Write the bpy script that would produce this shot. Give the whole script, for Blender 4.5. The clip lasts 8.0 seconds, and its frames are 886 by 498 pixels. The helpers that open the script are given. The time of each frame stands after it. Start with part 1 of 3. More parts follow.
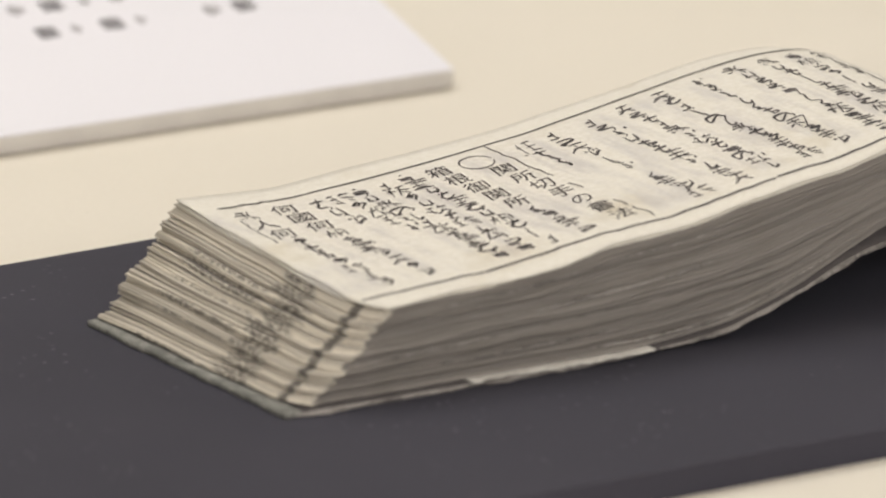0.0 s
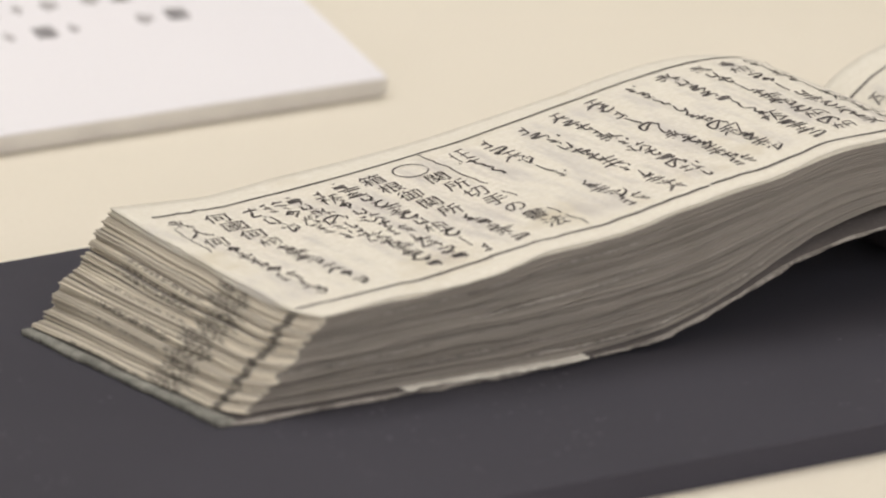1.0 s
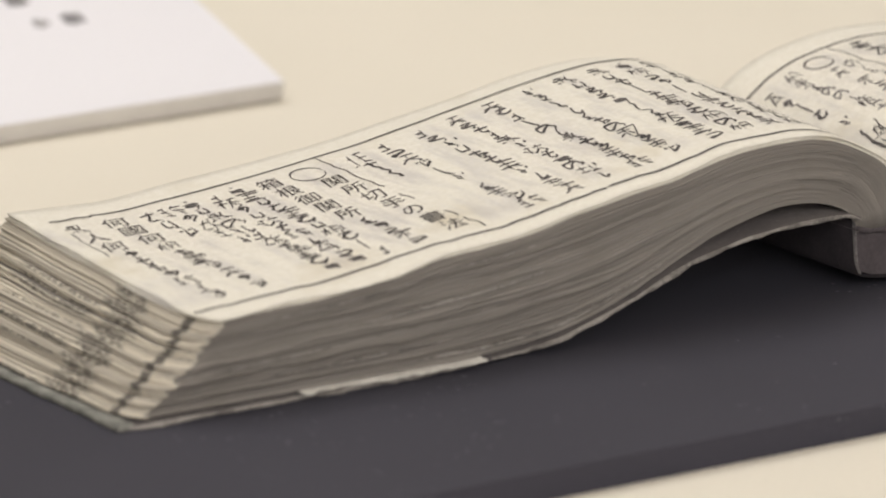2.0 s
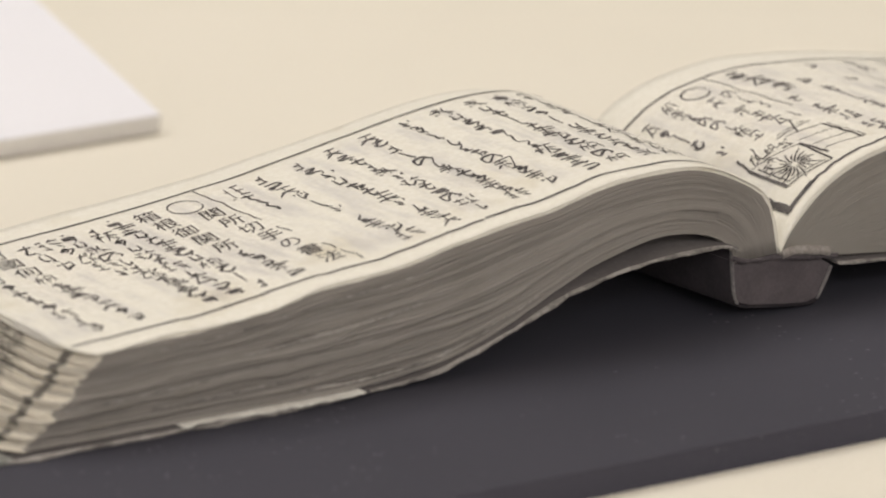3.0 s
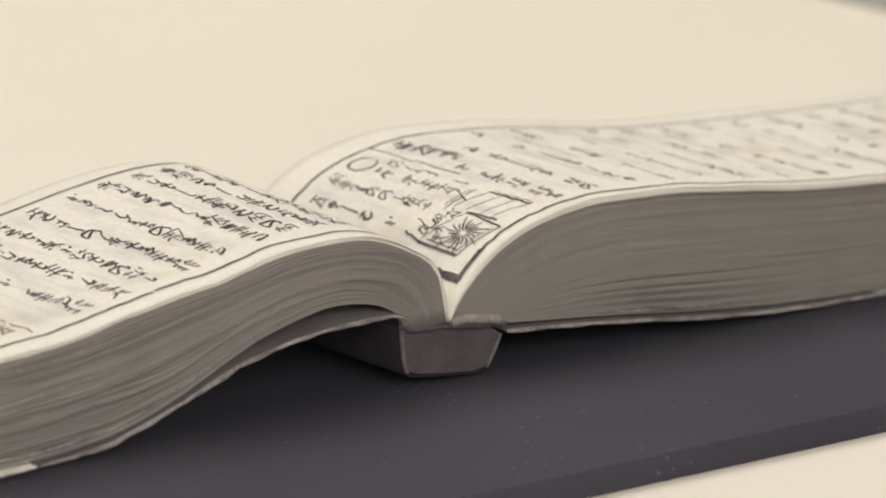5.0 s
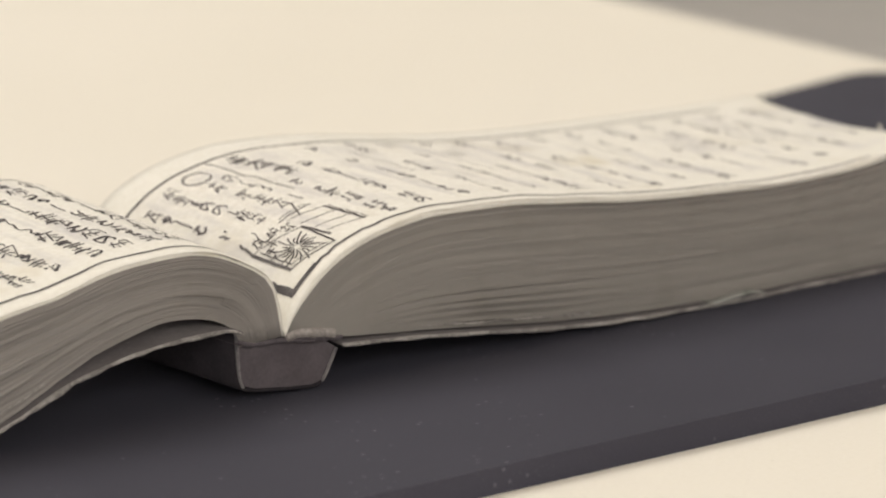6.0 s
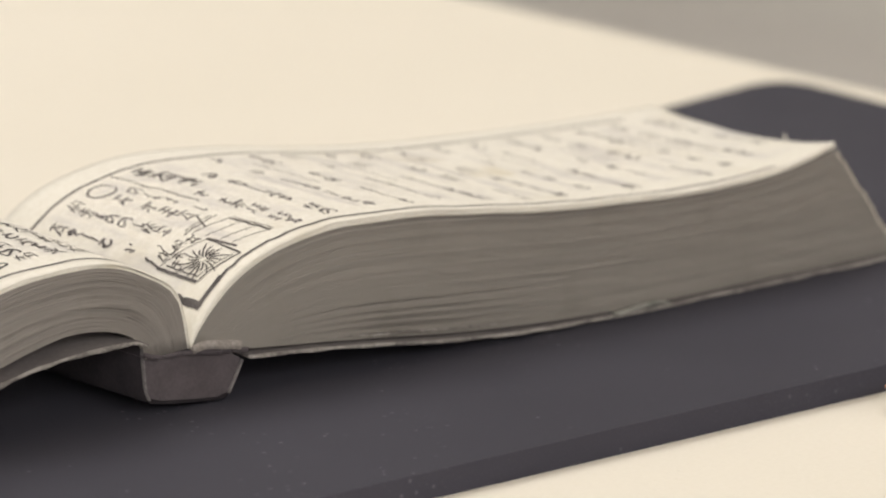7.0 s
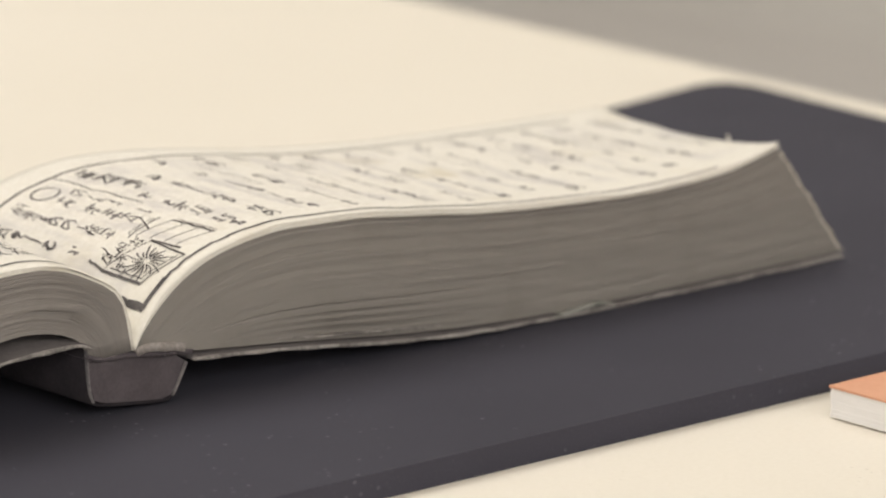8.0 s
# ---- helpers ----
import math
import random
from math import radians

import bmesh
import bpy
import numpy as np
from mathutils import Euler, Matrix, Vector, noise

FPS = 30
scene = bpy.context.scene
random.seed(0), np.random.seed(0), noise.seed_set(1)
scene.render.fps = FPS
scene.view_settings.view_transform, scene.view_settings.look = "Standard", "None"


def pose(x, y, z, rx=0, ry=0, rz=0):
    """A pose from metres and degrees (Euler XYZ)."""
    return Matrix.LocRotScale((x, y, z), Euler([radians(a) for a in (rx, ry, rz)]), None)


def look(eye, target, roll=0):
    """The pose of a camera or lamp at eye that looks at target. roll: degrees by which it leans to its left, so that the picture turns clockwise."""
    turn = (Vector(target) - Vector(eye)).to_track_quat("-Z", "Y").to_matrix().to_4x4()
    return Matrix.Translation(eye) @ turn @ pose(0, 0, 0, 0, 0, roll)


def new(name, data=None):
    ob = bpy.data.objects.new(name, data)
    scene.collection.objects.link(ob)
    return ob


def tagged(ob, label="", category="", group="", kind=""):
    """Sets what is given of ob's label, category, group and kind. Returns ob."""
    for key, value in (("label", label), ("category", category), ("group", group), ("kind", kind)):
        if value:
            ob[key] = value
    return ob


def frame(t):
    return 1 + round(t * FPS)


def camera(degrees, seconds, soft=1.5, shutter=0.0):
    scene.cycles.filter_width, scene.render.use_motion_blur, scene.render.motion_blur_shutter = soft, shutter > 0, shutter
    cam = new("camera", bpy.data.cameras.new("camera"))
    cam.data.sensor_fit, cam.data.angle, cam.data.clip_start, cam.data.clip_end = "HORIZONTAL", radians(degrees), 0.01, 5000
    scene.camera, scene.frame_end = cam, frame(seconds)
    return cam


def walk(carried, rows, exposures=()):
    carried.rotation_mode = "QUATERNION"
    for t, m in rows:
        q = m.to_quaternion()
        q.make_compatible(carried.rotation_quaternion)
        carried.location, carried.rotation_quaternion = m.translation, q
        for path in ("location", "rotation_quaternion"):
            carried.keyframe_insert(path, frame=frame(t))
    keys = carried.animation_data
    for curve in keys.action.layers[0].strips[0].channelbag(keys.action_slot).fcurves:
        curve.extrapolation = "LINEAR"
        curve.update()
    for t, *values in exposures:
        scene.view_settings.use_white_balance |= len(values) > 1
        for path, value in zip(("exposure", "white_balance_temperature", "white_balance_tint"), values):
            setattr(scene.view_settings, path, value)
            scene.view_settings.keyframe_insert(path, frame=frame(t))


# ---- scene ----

# World: X runs along the dark board, Y away from its near edge, Z up. The floor is at z = 0.
TABLE = 0.750          # height of the table's top
BOARD = TABLE + 0.005  # top of the dark board, on which the book lies

# ---- camera: a long lens on a tripod that pans along the book ----
cam = camera(8.0, 8.0, soft=2.15)
cam.data.dof.use_dof = True
cam.data.dof.focus_distance = 1.122
cam.data.dof.aperture_fstop = 20.0
EYE = (-0.5150, -0.8587, 1.0527)
ROWS = [
    (0.0, 74.949, 0.110, -32.413),
    (0.5, 74.979, 0.060, -32.624),
    (1.0, 75.023, 0.060, -33.020),
    (2.5, 75.138, 0.110, -34.545),
    (3.0, 75.339, 0.080, -35.127),
    (3.5, 75.559, 0.080, -35.687),
    (4.0, 75.694, 0.110, -36.439),
    (4.5, 75.870, 0.020, -37.275),
    (5.0, 75.979, 0.040, -38.204),
    (6.5, 76.150, 0.200, -40.308),
    (7.0, 76.199, 0.185, -40.661),
    (7.5, 76.211, 0.185, -40.965),
    (8.0, 76.210, 0.210, -41.189),
]
walk(cam, [(t, pose(*EYE, rx, ry, rz)) for t, rx, ry, rz in ROWS], exposures=((0.0, 0.09), (3.5, 0.12), (8.0, 0.30)))

# ---- light: a bright panel under the ceiling, behind and above the table, an added front fill, and the pale room's bounce ----
world = bpy.data.worlds.new("world")
world.use_nodes = True
world.node_tree.nodes["Background"].inputs[0].default_value = (1.0, 0.95, 0.88, 1)
world.node_tree.nodes["Background"].inputs[1].default_value = 0.15
scene.world = world


def area_lamp(name, at, target, sx, sy, watts, colour):
    data = bpy.data.lights.new(name, "AREA")
    data.shape, data.size, data.size_y = "RECTANGLE", sx, sy
    data.energy, data.color = watts, colour
    ob = new(name, data)
    ob.matrix_world = look(at, target)
    return ob


area_lamp("ceiling_lamp", (0.05, 0.75, 2.66), (0.08, 0.60, 0.75), 3.2, 1.9, 38, (1.0, 0.968, 0.935))
# Added fill from behind the camera to lift the shadows; no such lamp is known.
area_lamp("front_fill", (-0.30, -2.44, 1.60), (-0.10, 0.0, 0.75), 3.2, 1.3, 54, (1.0, 0.968, 0.94))

# ---- materials ----


def nodes_of(name):
    m = bpy.data.materials.new(name)
    m.use_nodes = True
    nt = m.node_tree
    return m, nt, nt.nodes["Principled BSDF"]


def mix(nt, a, b, fac):
    n = nt.nodes.new("ShaderNodeMix")
    n.data_type = "RGBA"
    for socket, value in ((n.inputs[0], fac), (n.inputs[6], a), (n.inputs[7], b)):
        if isinstance(value, bpy.types.NodeSocket):
            nt.links.new(value, socket)
        elif isinstance(value, tuple):
            socket.default_value = (*value, 1)
        else:
            socket.default_value = value
    return n.outputs[2]


def math_node(nt, op, a, b=0.0, clamp=False):
    n = nt.nodes.new("ShaderNodeMath")
    n.operation, n.use_clamp = op, clamp
    for socket, value in zip(n.inputs, (a, b)):
        if isinstance(value, bpy.types.NodeSocket):
            nt.links.new(value, socket)
        else:
            socket.default_value = value
    return n.outputs[0]


def coords(nt, scale=(1, 1, 1), source="Object"):
    c = nt.nodes.new("ShaderNodeTexCoord")
    m = nt.nodes.new("ShaderNodeMapping")
    m.inputs["Scale"].default_value = scale
    nt.links.new(c.outputs[source], m.inputs[0])
    return m.outputs[0]


def noise_of(nt, vector, scale, detail=4.0, rough=0.6):
    n = nt.nodes.new("ShaderNodeTexNoise")
    n.inputs["Scale"].default_value, n.inputs["Detail"].default_value, n.inputs["Roughness"].default_value = scale, detail, rough
    nt.links.new(vector, n.inputs["Vector"])
    return n.outputs["Fac"]


def ramp(nt, value, lo, hi):
    n = nt.nodes.new("ShaderNodeMapRange")
    n.interpolation_type = "SMOOTHSTEP"
    n.inputs[1].default_value, n.inputs[2].default_value = lo, hi
    nt.links.new(value, n.inputs[0])
    return n.outputs[0]


def bump_to(nt, bsdf, height, strength, distance):
    n = nt.nodes.new("ShaderNodeBump")
    n.inputs["Strength"].default_value, n.inputs["Distance"].default_value = strength, distance
    nt.links.new(height, n.inputs["Height"])
    nt.links.new(n.outputs[0], bsdf.inputs["Normal"])


def mottled(name, a, b, big, small, rough, bump=0.2, depth=0.0002, stretch=(1, 1, 1), c=None):
    """Two colours mixed by a coarse and a fine noise, with fine relief."""
    m, nt, bsdf = nodes_of(name)
    v = coords(nt, stretch)
    coarse, fine = noise_of(nt, v, big, 3), noise_of(nt, v, small, 5)
    col = mix(nt, a, b, ramp(nt, math_node(nt, "ADD", math_node(nt, "MULTIPLY", coarse, 0.6), math_node(nt, "MULTIPLY", fine, 0.4)), 0.35, 0.65))
    if c:
        col = mix(nt, col, c, ramp(nt, fine, 0.62, 0.75))
    nt.links.new(col, bsdf.inputs["Base Color"])
    bsdf.inputs["Roughness"].default_value = rough
    bsdf.inputs["Specular IOR Level"].default_value = 0.3
    bump_to(nt, bsdf, fine, bump, depth)
    return m


def page_paper():
    """Thin handmade paper, with ink of the other side showing through as grey-violet clouds within the printed field."""
    m, nt, bsdf = nodes_of("page_paper")
    v = coords(nt)
    fine, fibre, cloud = noise_of(nt, v, 900, 5), noise_of(nt, coords(nt, (1, 0.15, 1)), 1500, 3), noise_of(nt, coords(nt, (1.5, 0.35, 0.5)), 150, 4)
    col = mix(nt, (0.80, 0.765, 0.685), (0.745, 0.705, 0.615), ramp(nt, fine, 0.3, 0.7))
    col = mix(nt, col, (0.66, 0.60, 0.48), ramp(nt, noise_of(nt, v, 45, 3), 0.55, 0.8))
    uv = nt.nodes.new("ShaderNodeSeparateXYZ")
    nt.links.new(coords(nt), uv.inputs[0])
    y = uv.outputs[1]
    field = math_node(nt, "MULTIPLY", ramp(nt, y, 0.006, 0.012), ramp(nt, y, 0.058, 0.050))
    show = math_node(nt, "MULTIPLY", ramp(nt, cloud, 0.42, 0.72), field)
    col = mix(nt, col, (0.50, 0.475, 0.48), math_node(nt, "MULTIPLY", show, 0.5))
    nt.links.new(col, bsdf.inputs["Base Color"])
    bsdf.inputs["Roughness"].default_value = 0.85
    bsdf.inputs["Specular IOR Level"].default_value = 0.2
    bump_to(nt, bsdf, fibre, 0.25, 0.00008)
    return m


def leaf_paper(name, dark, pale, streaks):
    """Edges of old leaves: each with its own tone, streaks along the sheet, folds painted paler as if lit, and the
    print that wraps round the folded fore-edge.
    """
    m, nt, bsdf = nodes_of(name)
    info = nt.nodes.new("ShaderNodeObjectInfo")
    sheet = nt.nodes.new("ShaderNodeUVMap")
    sheet.uv_map = "sheet"
    shift = nt.nodes.new("ShaderNodeCombineXYZ")
    nt.links.new(math_node(nt, "MULTIPLY", info.outputs["Random"], 60.0), shift.inputs[2])
    moved = nt.nodes.new("ShaderNodeVectorMath")
    moved.operation = "MULTIPLY_ADD"
    nt.links.new(sheet.outputs[0], moved.inputs[0])
    moved.inputs[1].default_value = (9.0, 400.0, 1.0)
    nt.links.new(shift.outputs[0], moved.inputs[2])
    streak = noise_of(nt, moved.outputs[0], 1.0, 4)
    fine = noise_of(nt, coords(nt), 800, 5)
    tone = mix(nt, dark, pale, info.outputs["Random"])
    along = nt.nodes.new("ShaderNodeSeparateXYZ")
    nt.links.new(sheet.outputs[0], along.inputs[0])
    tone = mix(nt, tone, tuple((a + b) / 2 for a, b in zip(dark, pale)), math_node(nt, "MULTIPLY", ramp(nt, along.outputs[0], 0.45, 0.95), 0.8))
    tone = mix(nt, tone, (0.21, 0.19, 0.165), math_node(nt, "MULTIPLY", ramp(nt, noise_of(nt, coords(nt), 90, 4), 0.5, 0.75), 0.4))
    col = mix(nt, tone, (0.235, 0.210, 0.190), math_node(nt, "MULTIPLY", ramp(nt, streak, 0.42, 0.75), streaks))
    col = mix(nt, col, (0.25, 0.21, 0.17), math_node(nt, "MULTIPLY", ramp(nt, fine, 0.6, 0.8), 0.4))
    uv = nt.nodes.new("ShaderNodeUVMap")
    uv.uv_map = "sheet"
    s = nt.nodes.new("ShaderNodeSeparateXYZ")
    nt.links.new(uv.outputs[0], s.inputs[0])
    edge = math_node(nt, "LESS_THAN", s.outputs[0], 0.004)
    wobble = math_node(nt, "MULTIPLY", math_node(nt, "SUBTRACT", info.outputs["Random"], 0.5), 0.004)
    y = math_node(nt, "ADD", s.outputs[1], wobble)
    block = math_node(nt, "MULTIPLY", ramp(nt, y, 0.0150, 0.0175), ramp(nt, y, 0.0275, 0.0250))
    y2 = math_node(nt, "ADD", s.outputs[1], math_node(nt, "MULTIPLY", wobble, 0.2))
    rule = math_node(nt, "MULTIPLY", math_node(nt, "MULTIPLY", ramp(nt, y2, 0.0042, 0.0046), ramp(nt, y2, 0.0066, 0.0060)), ramp(nt, noise_of(nt, coords(nt), 500, 2), 0.28, 0.42))
    spots = math_node(nt, "MULTIPLY", math_node(nt, "MULTIPLY", ramp(nt, y, 0.028, 0.032), ramp(nt, y, 0.060, 0.052)), math_node(nt, "GREATER_THAN", info.outputs["Random"], 0.72))
    broken = ramp(nt, noise_of(nt, coords(nt), 1500, 3), 0.38, 0.58)
    print_ink = math_node(nt, "MULTIPLY", math_node(nt, "ADD", math_node(nt, "MULTIPLY", math_node(nt, "ADD", block, spots, True), broken), rule, True), edge)
    # Folds paler than the cut edges: cleaner paper, plus light painted into the colour.
    lit_fold = mix(nt, (0.61, 0.55, 0.45), (0.78, 0.715, 0.605), noise_of(nt, coords(nt, (1, 0.3, 3)), 500, 4))
    col = mix(nt, col, lit_fold, math_node(nt, "MULTIPLY", edge, math_node(nt, "ADD", 0.55, math_node(nt, "MULTIPLY", info.outputs["Random"], 0.45))))
    col = mix(nt, col, (0.06, 0.055, 0.055), math_node(nt, "MULTIPLY", print_ink, 0.8))
    nt.links.new(col, bsdf.inputs["Base Color"])
    bsdf.inputs["Roughness"].default_value = 0.9
    bsdf.inputs["Specular IOR Level"].default_value = 0.15
    bump_to(nt, bsdf, streak, 0.5, 0.0002)
    return m


PAGE = page_paper()
# Cut edges kept dark, partly to paint the shade of the near side.
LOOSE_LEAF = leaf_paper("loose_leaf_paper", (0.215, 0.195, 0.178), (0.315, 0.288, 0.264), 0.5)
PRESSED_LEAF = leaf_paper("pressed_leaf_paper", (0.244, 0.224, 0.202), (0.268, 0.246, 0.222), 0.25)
INK = mottled("ink", (0.058, 0.052, 0.051), (0.15, 0.135, 0.13), 200, 2500, 0.8)
WORN_INK = mottled("worn_ink", (0.09, 0.08, 0.08), (0.26, 0.24, 0.235), 300, 2500, 0.85)
PALE_INK = mottled("pale_ink", (0.16, 0.15, 0.15), (0.30, 0.28, 0.26), 200, 2500, 0.85)
SIGN_INK = mottled("sign_ink", (0.22, 0.21, 0.22), (0.30, 0.29, 0.30), 200, 900, 0.7)
FAINT_INK = mottled("faint_ink", (0.36, 0.35, 0.36), (0.50, 0.48, 0.49), 200, 900, 0.7)
COVER = mottled("cover_cloth", (0.078, 0.068, 0.067), (0.108, 0.096, 0.093), 60, 1200, 0.85, 0.4, 0.0002, c=(0.14, 0.13, 0.122))
FRAY = mottled("frayed_paper", (0.56, 0.53, 0.48), (0.76, 0.73, 0.67), 120, 1500, 0.9, 0.4)
RIM = mottled("worn_rim", (0.13, 0.13, 0.118), (0.31, 0.305, 0.275), 200, 1800, 0.9, 0.4)
# Spine's outside coloured near black, standing in for shade under the cover.
SPINE_SHADED = mottled("spine_in_shade", (0.024, 0.021, 0.024), (0.036, 0.031, 0.034), 150, 1500, 0.9, 0.4)
DULL_RIM = mottled("dull_rim", (0.10, 0.092, 0.093), (0.24, 0.22, 0.215), 300, 1800, 0.9, 0.4)
WARM_RIM = mottled("worn_leaf_rim", (0.14, 0.126, 0.117), (0.40, 0.37, 0.34), 130, 1500, 0.9, 0.4)
LINING = mottled("glued_lining", (0.21, 0.185, 0.17), (0.37, 0.335, 0.305), 250, 1500, 0.9, 0.5)
SPINE_SHADED.node_tree.nodes["Principled BSDF"].inputs["Specular IOR Level"].default_value = 0.08
SPINE = mottled("spine_paper", (0.070, 0.058, 0.063), (0.102, 0.087, 0.092), 150, 1500, 0.9, 0.4)
BOARD_CLOTH = mottled("board_cloth", (0.041, 0.0395, 0.0520), (0.0515, 0.0495, 0.0645), 9, 2200, 0.9, 0.35, 0.00015, c=(0.085, 0.08, 0.092))


def add_specks(m, scale, size, colour, rarity):
    """Small pale specks of lint and scuffs, in loose drifts."""
    nt = m.node_tree
    bsdf = nt.nodes["Principled BSDF"]
    old = bsdf.inputs["Base Color"].links[0].from_socket
    cell = nt.nodes.new("ShaderNodeTexVoronoi")
    cell.inputs["Scale"].default_value = scale
    nt.links.new(coords(nt), cell.inputs["Vector"])
    dots = math_node(nt, "MULTIPLY", ramp(nt, cell.outputs["Distance"], size, size * 0.4), ramp(nt, noise_of(nt, coords(nt), 55, 3), rarity, rarity + 0.12))
    nt.links.new(mix(nt, old, colour, math_node(nt, "MULTIPLY", dots, 0.6)), bsdf.inputs["Base Color"])


add_specks(BOARD_CLOTH, 420, 0.22, (0.17, 0.16, 0.18), 0.52)
TABLE_TOP = mottled("table_laminate", (0.77, 0.715, 0.61), (0.81, 0.755, 0.655), 3, 900, 0.75, 0.5, 0.0002)
SIGN_FACE = mottled("sign_paper", (0.81, 0.795, 0.835), (0.84, 0.825, 0.865), 6, 900, 0.7, 0.1, 0.00005)
SIGN_CORE = mottled("foam_core", (0.62, 0.59, 0.56), (0.70, 0.67, 0.63), 60, 1600, 0.9, 0.3)
ORANGE = mottled("orange_cover", (0.66, 0.33, 0.20), (0.71, 0.37, 0.23), 30, 900, 0.6, 0.15, 0.00005)
WHITE_LEAF = mottled("white_leaves", (0.88, 0.86, 0.845), (0.84, 0.82, 0.805), 80, 900, 0.85, 0.3, 0.0001, (1, 1, 8))
add_specks(TABLE_TOP, 500, 0.2, (0.60, 0.55, 0.46), 0.55)
FLOOR = mottled("grey_floor", (0.78, 0.75, 0.72), (0.82, 0.79, 0.76), 1.5, 90, 0.8)
WALL = mottled("wall_paint", (0.80, 0.78, 0.74), (0.84, 0.82, 0.78), 2, 150, 0.9)
METAL = mottled("leg_metal", (0.42, 0.42, 0.43), (0.50, 0.50, 0.51), 10, 400, 0.4)
METAL.node_tree.nodes["Principled BSDF"].inputs["Metallic"].default_value = 1.0


# ---- builders ----
def mesh_object(name, bm, material, smooth=False):
    me = bpy.data.meshes.new(name)
    bmesh.ops.recalc_face_normals(bm, faces=bm.faces)
    bm.to_mesh(me)
    bm.free()
    me.materials.append(material)
    if smooth:
        me.shade_smooth()
    return new(name, me)


def part(name, bm, material, parent, label="", smooth=False):
    ob = mesh_object(name, bm, material, smooth)
    ob.parent = parent
    return tagged(ob, label)


def box_bm(x0, x1, y0, y1, z0, z1, bevel=0.0, segments=2):
    bm = bmesh.new()
    bmesh.ops.create_cube(bm, size=1)
    for v in bm.verts:
        v.co = Vector(((x0 + x1) / 2 + v.co.x * (x1 - x0), (y0 + y1) / 2 + v.co.y * (y1 - y0), (z0 + z1) / 2 + v.co.z * (z1 - z0)))
    if bevel:
        bmesh.ops.bevel(bm, geom=bm.edges[:], offset=bevel, segments=segments, affect="EDGES", profile=0.5)
    return bm


def thing(name, at, label, category, **more):
    ob = new(name)
    ob.location = at
    ob.empty_display_size = 0.01
    return tagged(ob, label, category, **more)


# ---- the room ----
def slab(name, x0, x1, y0, y1, z0, z1, material, label):
    return tagged(mesh_object(name, box_bm(x0, x1, y0, y1, z0, z1), material), label, name.split("_")[0], kind="structure")


slab("floor", -2.5, 3.0, -2.5, 3.0, -0.1, 0.0, FLOOR, "plain warm grey floor beyond the table")
slab("ceiling", -2.5, 3.0, -2.5, 3.0, 2.7, 2.8, WALL, "plain pale ceiling above the table")
slab("wall_north", -2.6, 3.1, 3.0, 3.1, -0.1, 2.8, WALL, "plain pale painted wall")
slab("wall_south", -2.6, 3.1, -2.6, -2.5, -0.1, 2.8, WALL, "plain pale painted wall")
slab("wall_east", 3.0, 3.1, -2.5, 3.0, -0.1, 2.8, WALL, "plain pale painted wall")
slab("wall_west", -2.6, -2.5, -2.5, 3.0, -0.1, 2.8, WALL, "plain pale painted wall")


# ---- table ----
def table():
    t = thing("table", (0, 0, 0), "cream laminate table under the book and board", "table")
    part("tabletop", box_bm(-1.3, 0.457, -0.33, 0.60, TABLE - 0.028, TABLE, 0.002), TABLE_TOP, t, "cream laminate top with rounded edge")
    for x, y in ((-1.24, -0.27), (-1.24, 0.54), (0.397, -0.27), (0.397, 0.54)):
        part("leg", box_bm(x - 0.02, x + 0.02, y - 0.02, y + 0.02, 0, TABLE - 0.028, 0.004), METAL, t)
    return t


table()


# ---- the dark board ----
def board():
    """A thin board wrapped in dark cloth; its far edge runs slightly askew and its corners are rounded."""
    corners = [(-0.13, -0.0578), (0.4235, -0.0592), (0.4335, 0.1348), (0.3700, 0.1248), (-0.13, 0.1042)]
    pts = []
    for i, c in enumerate(corners):
        a, b, d = Vector(corners[i - 1]), Vector(c), Vector(corners[(i + 1) % 5])
        r = (0.004, 0.004, 0.010, 0.030, 0.004)[i]
        p, q = b + (a - b).normalized() * r, b + (d - b).normalized() * r
        pts += [p.lerp(b, f).lerp(b.lerp(q, f), f) for f in (0, 0.25, 0.5, 0.75, 1)]
    bm = bmesh.new()
    low = [bm.verts.new((p.x, p.y, 0)) for p in pts]
    top = [bm.verts.new((p.x, p.y, BOARD - TABLE)) for p in pts]
    n = len(pts)
    bm.faces.new(low[::-1])
    lid = bm.faces.new(top)
    for i in range(n):
        bm.faces.new((low[i], low[(i + 1) % n], top[(i + 1) % n], top[i]))
    bmesh.ops.bevel(bm, geom=lid.edges[:], offset=0.0007, segments=3, affect="EDGES", profile=0.5)
    ob = mesh_object("display_board", bm, BOARD_CLOTH)
    ob.location = (0, 0, TABLE)
    ob.rotation_euler.z = radians(-0.25)
    return tagged(ob, "thin dark slate-violet cloth-covered display board under the book", "board")


board()

# ---- the book: two halves of leaves, swept along the curves of their first and last sheet ----
DEPTH = 0.065
LEFT_TOP = [(0.0162, 0.0157), (0.0336, 0.0166), (0.0563, 0.0188), (0.0795, 0.0216), (0.1033, 0.0258), (0.1215, 0.0291), (0.1338, 0.0304), (0.1440, 0.0297), (0.1525, 0.0263), (0.1589, 0.0215), (0.1612, 0.0115)]
LEFT_LOW = [(0.0008, 0.0012), (0.030, 0.0012), (0.060, 0.0010), (0.080, 0.0020), (0.0912, 0.0039), (0.1013, 0.0072), (0.1093, 0.0107), (0.1154, 0.0134), (0.1215, 0.0156), (0.1338, 0.0183), (0.1438, 0.0175), (0.1501, 0.0146), (0.1514, 0.0112)]
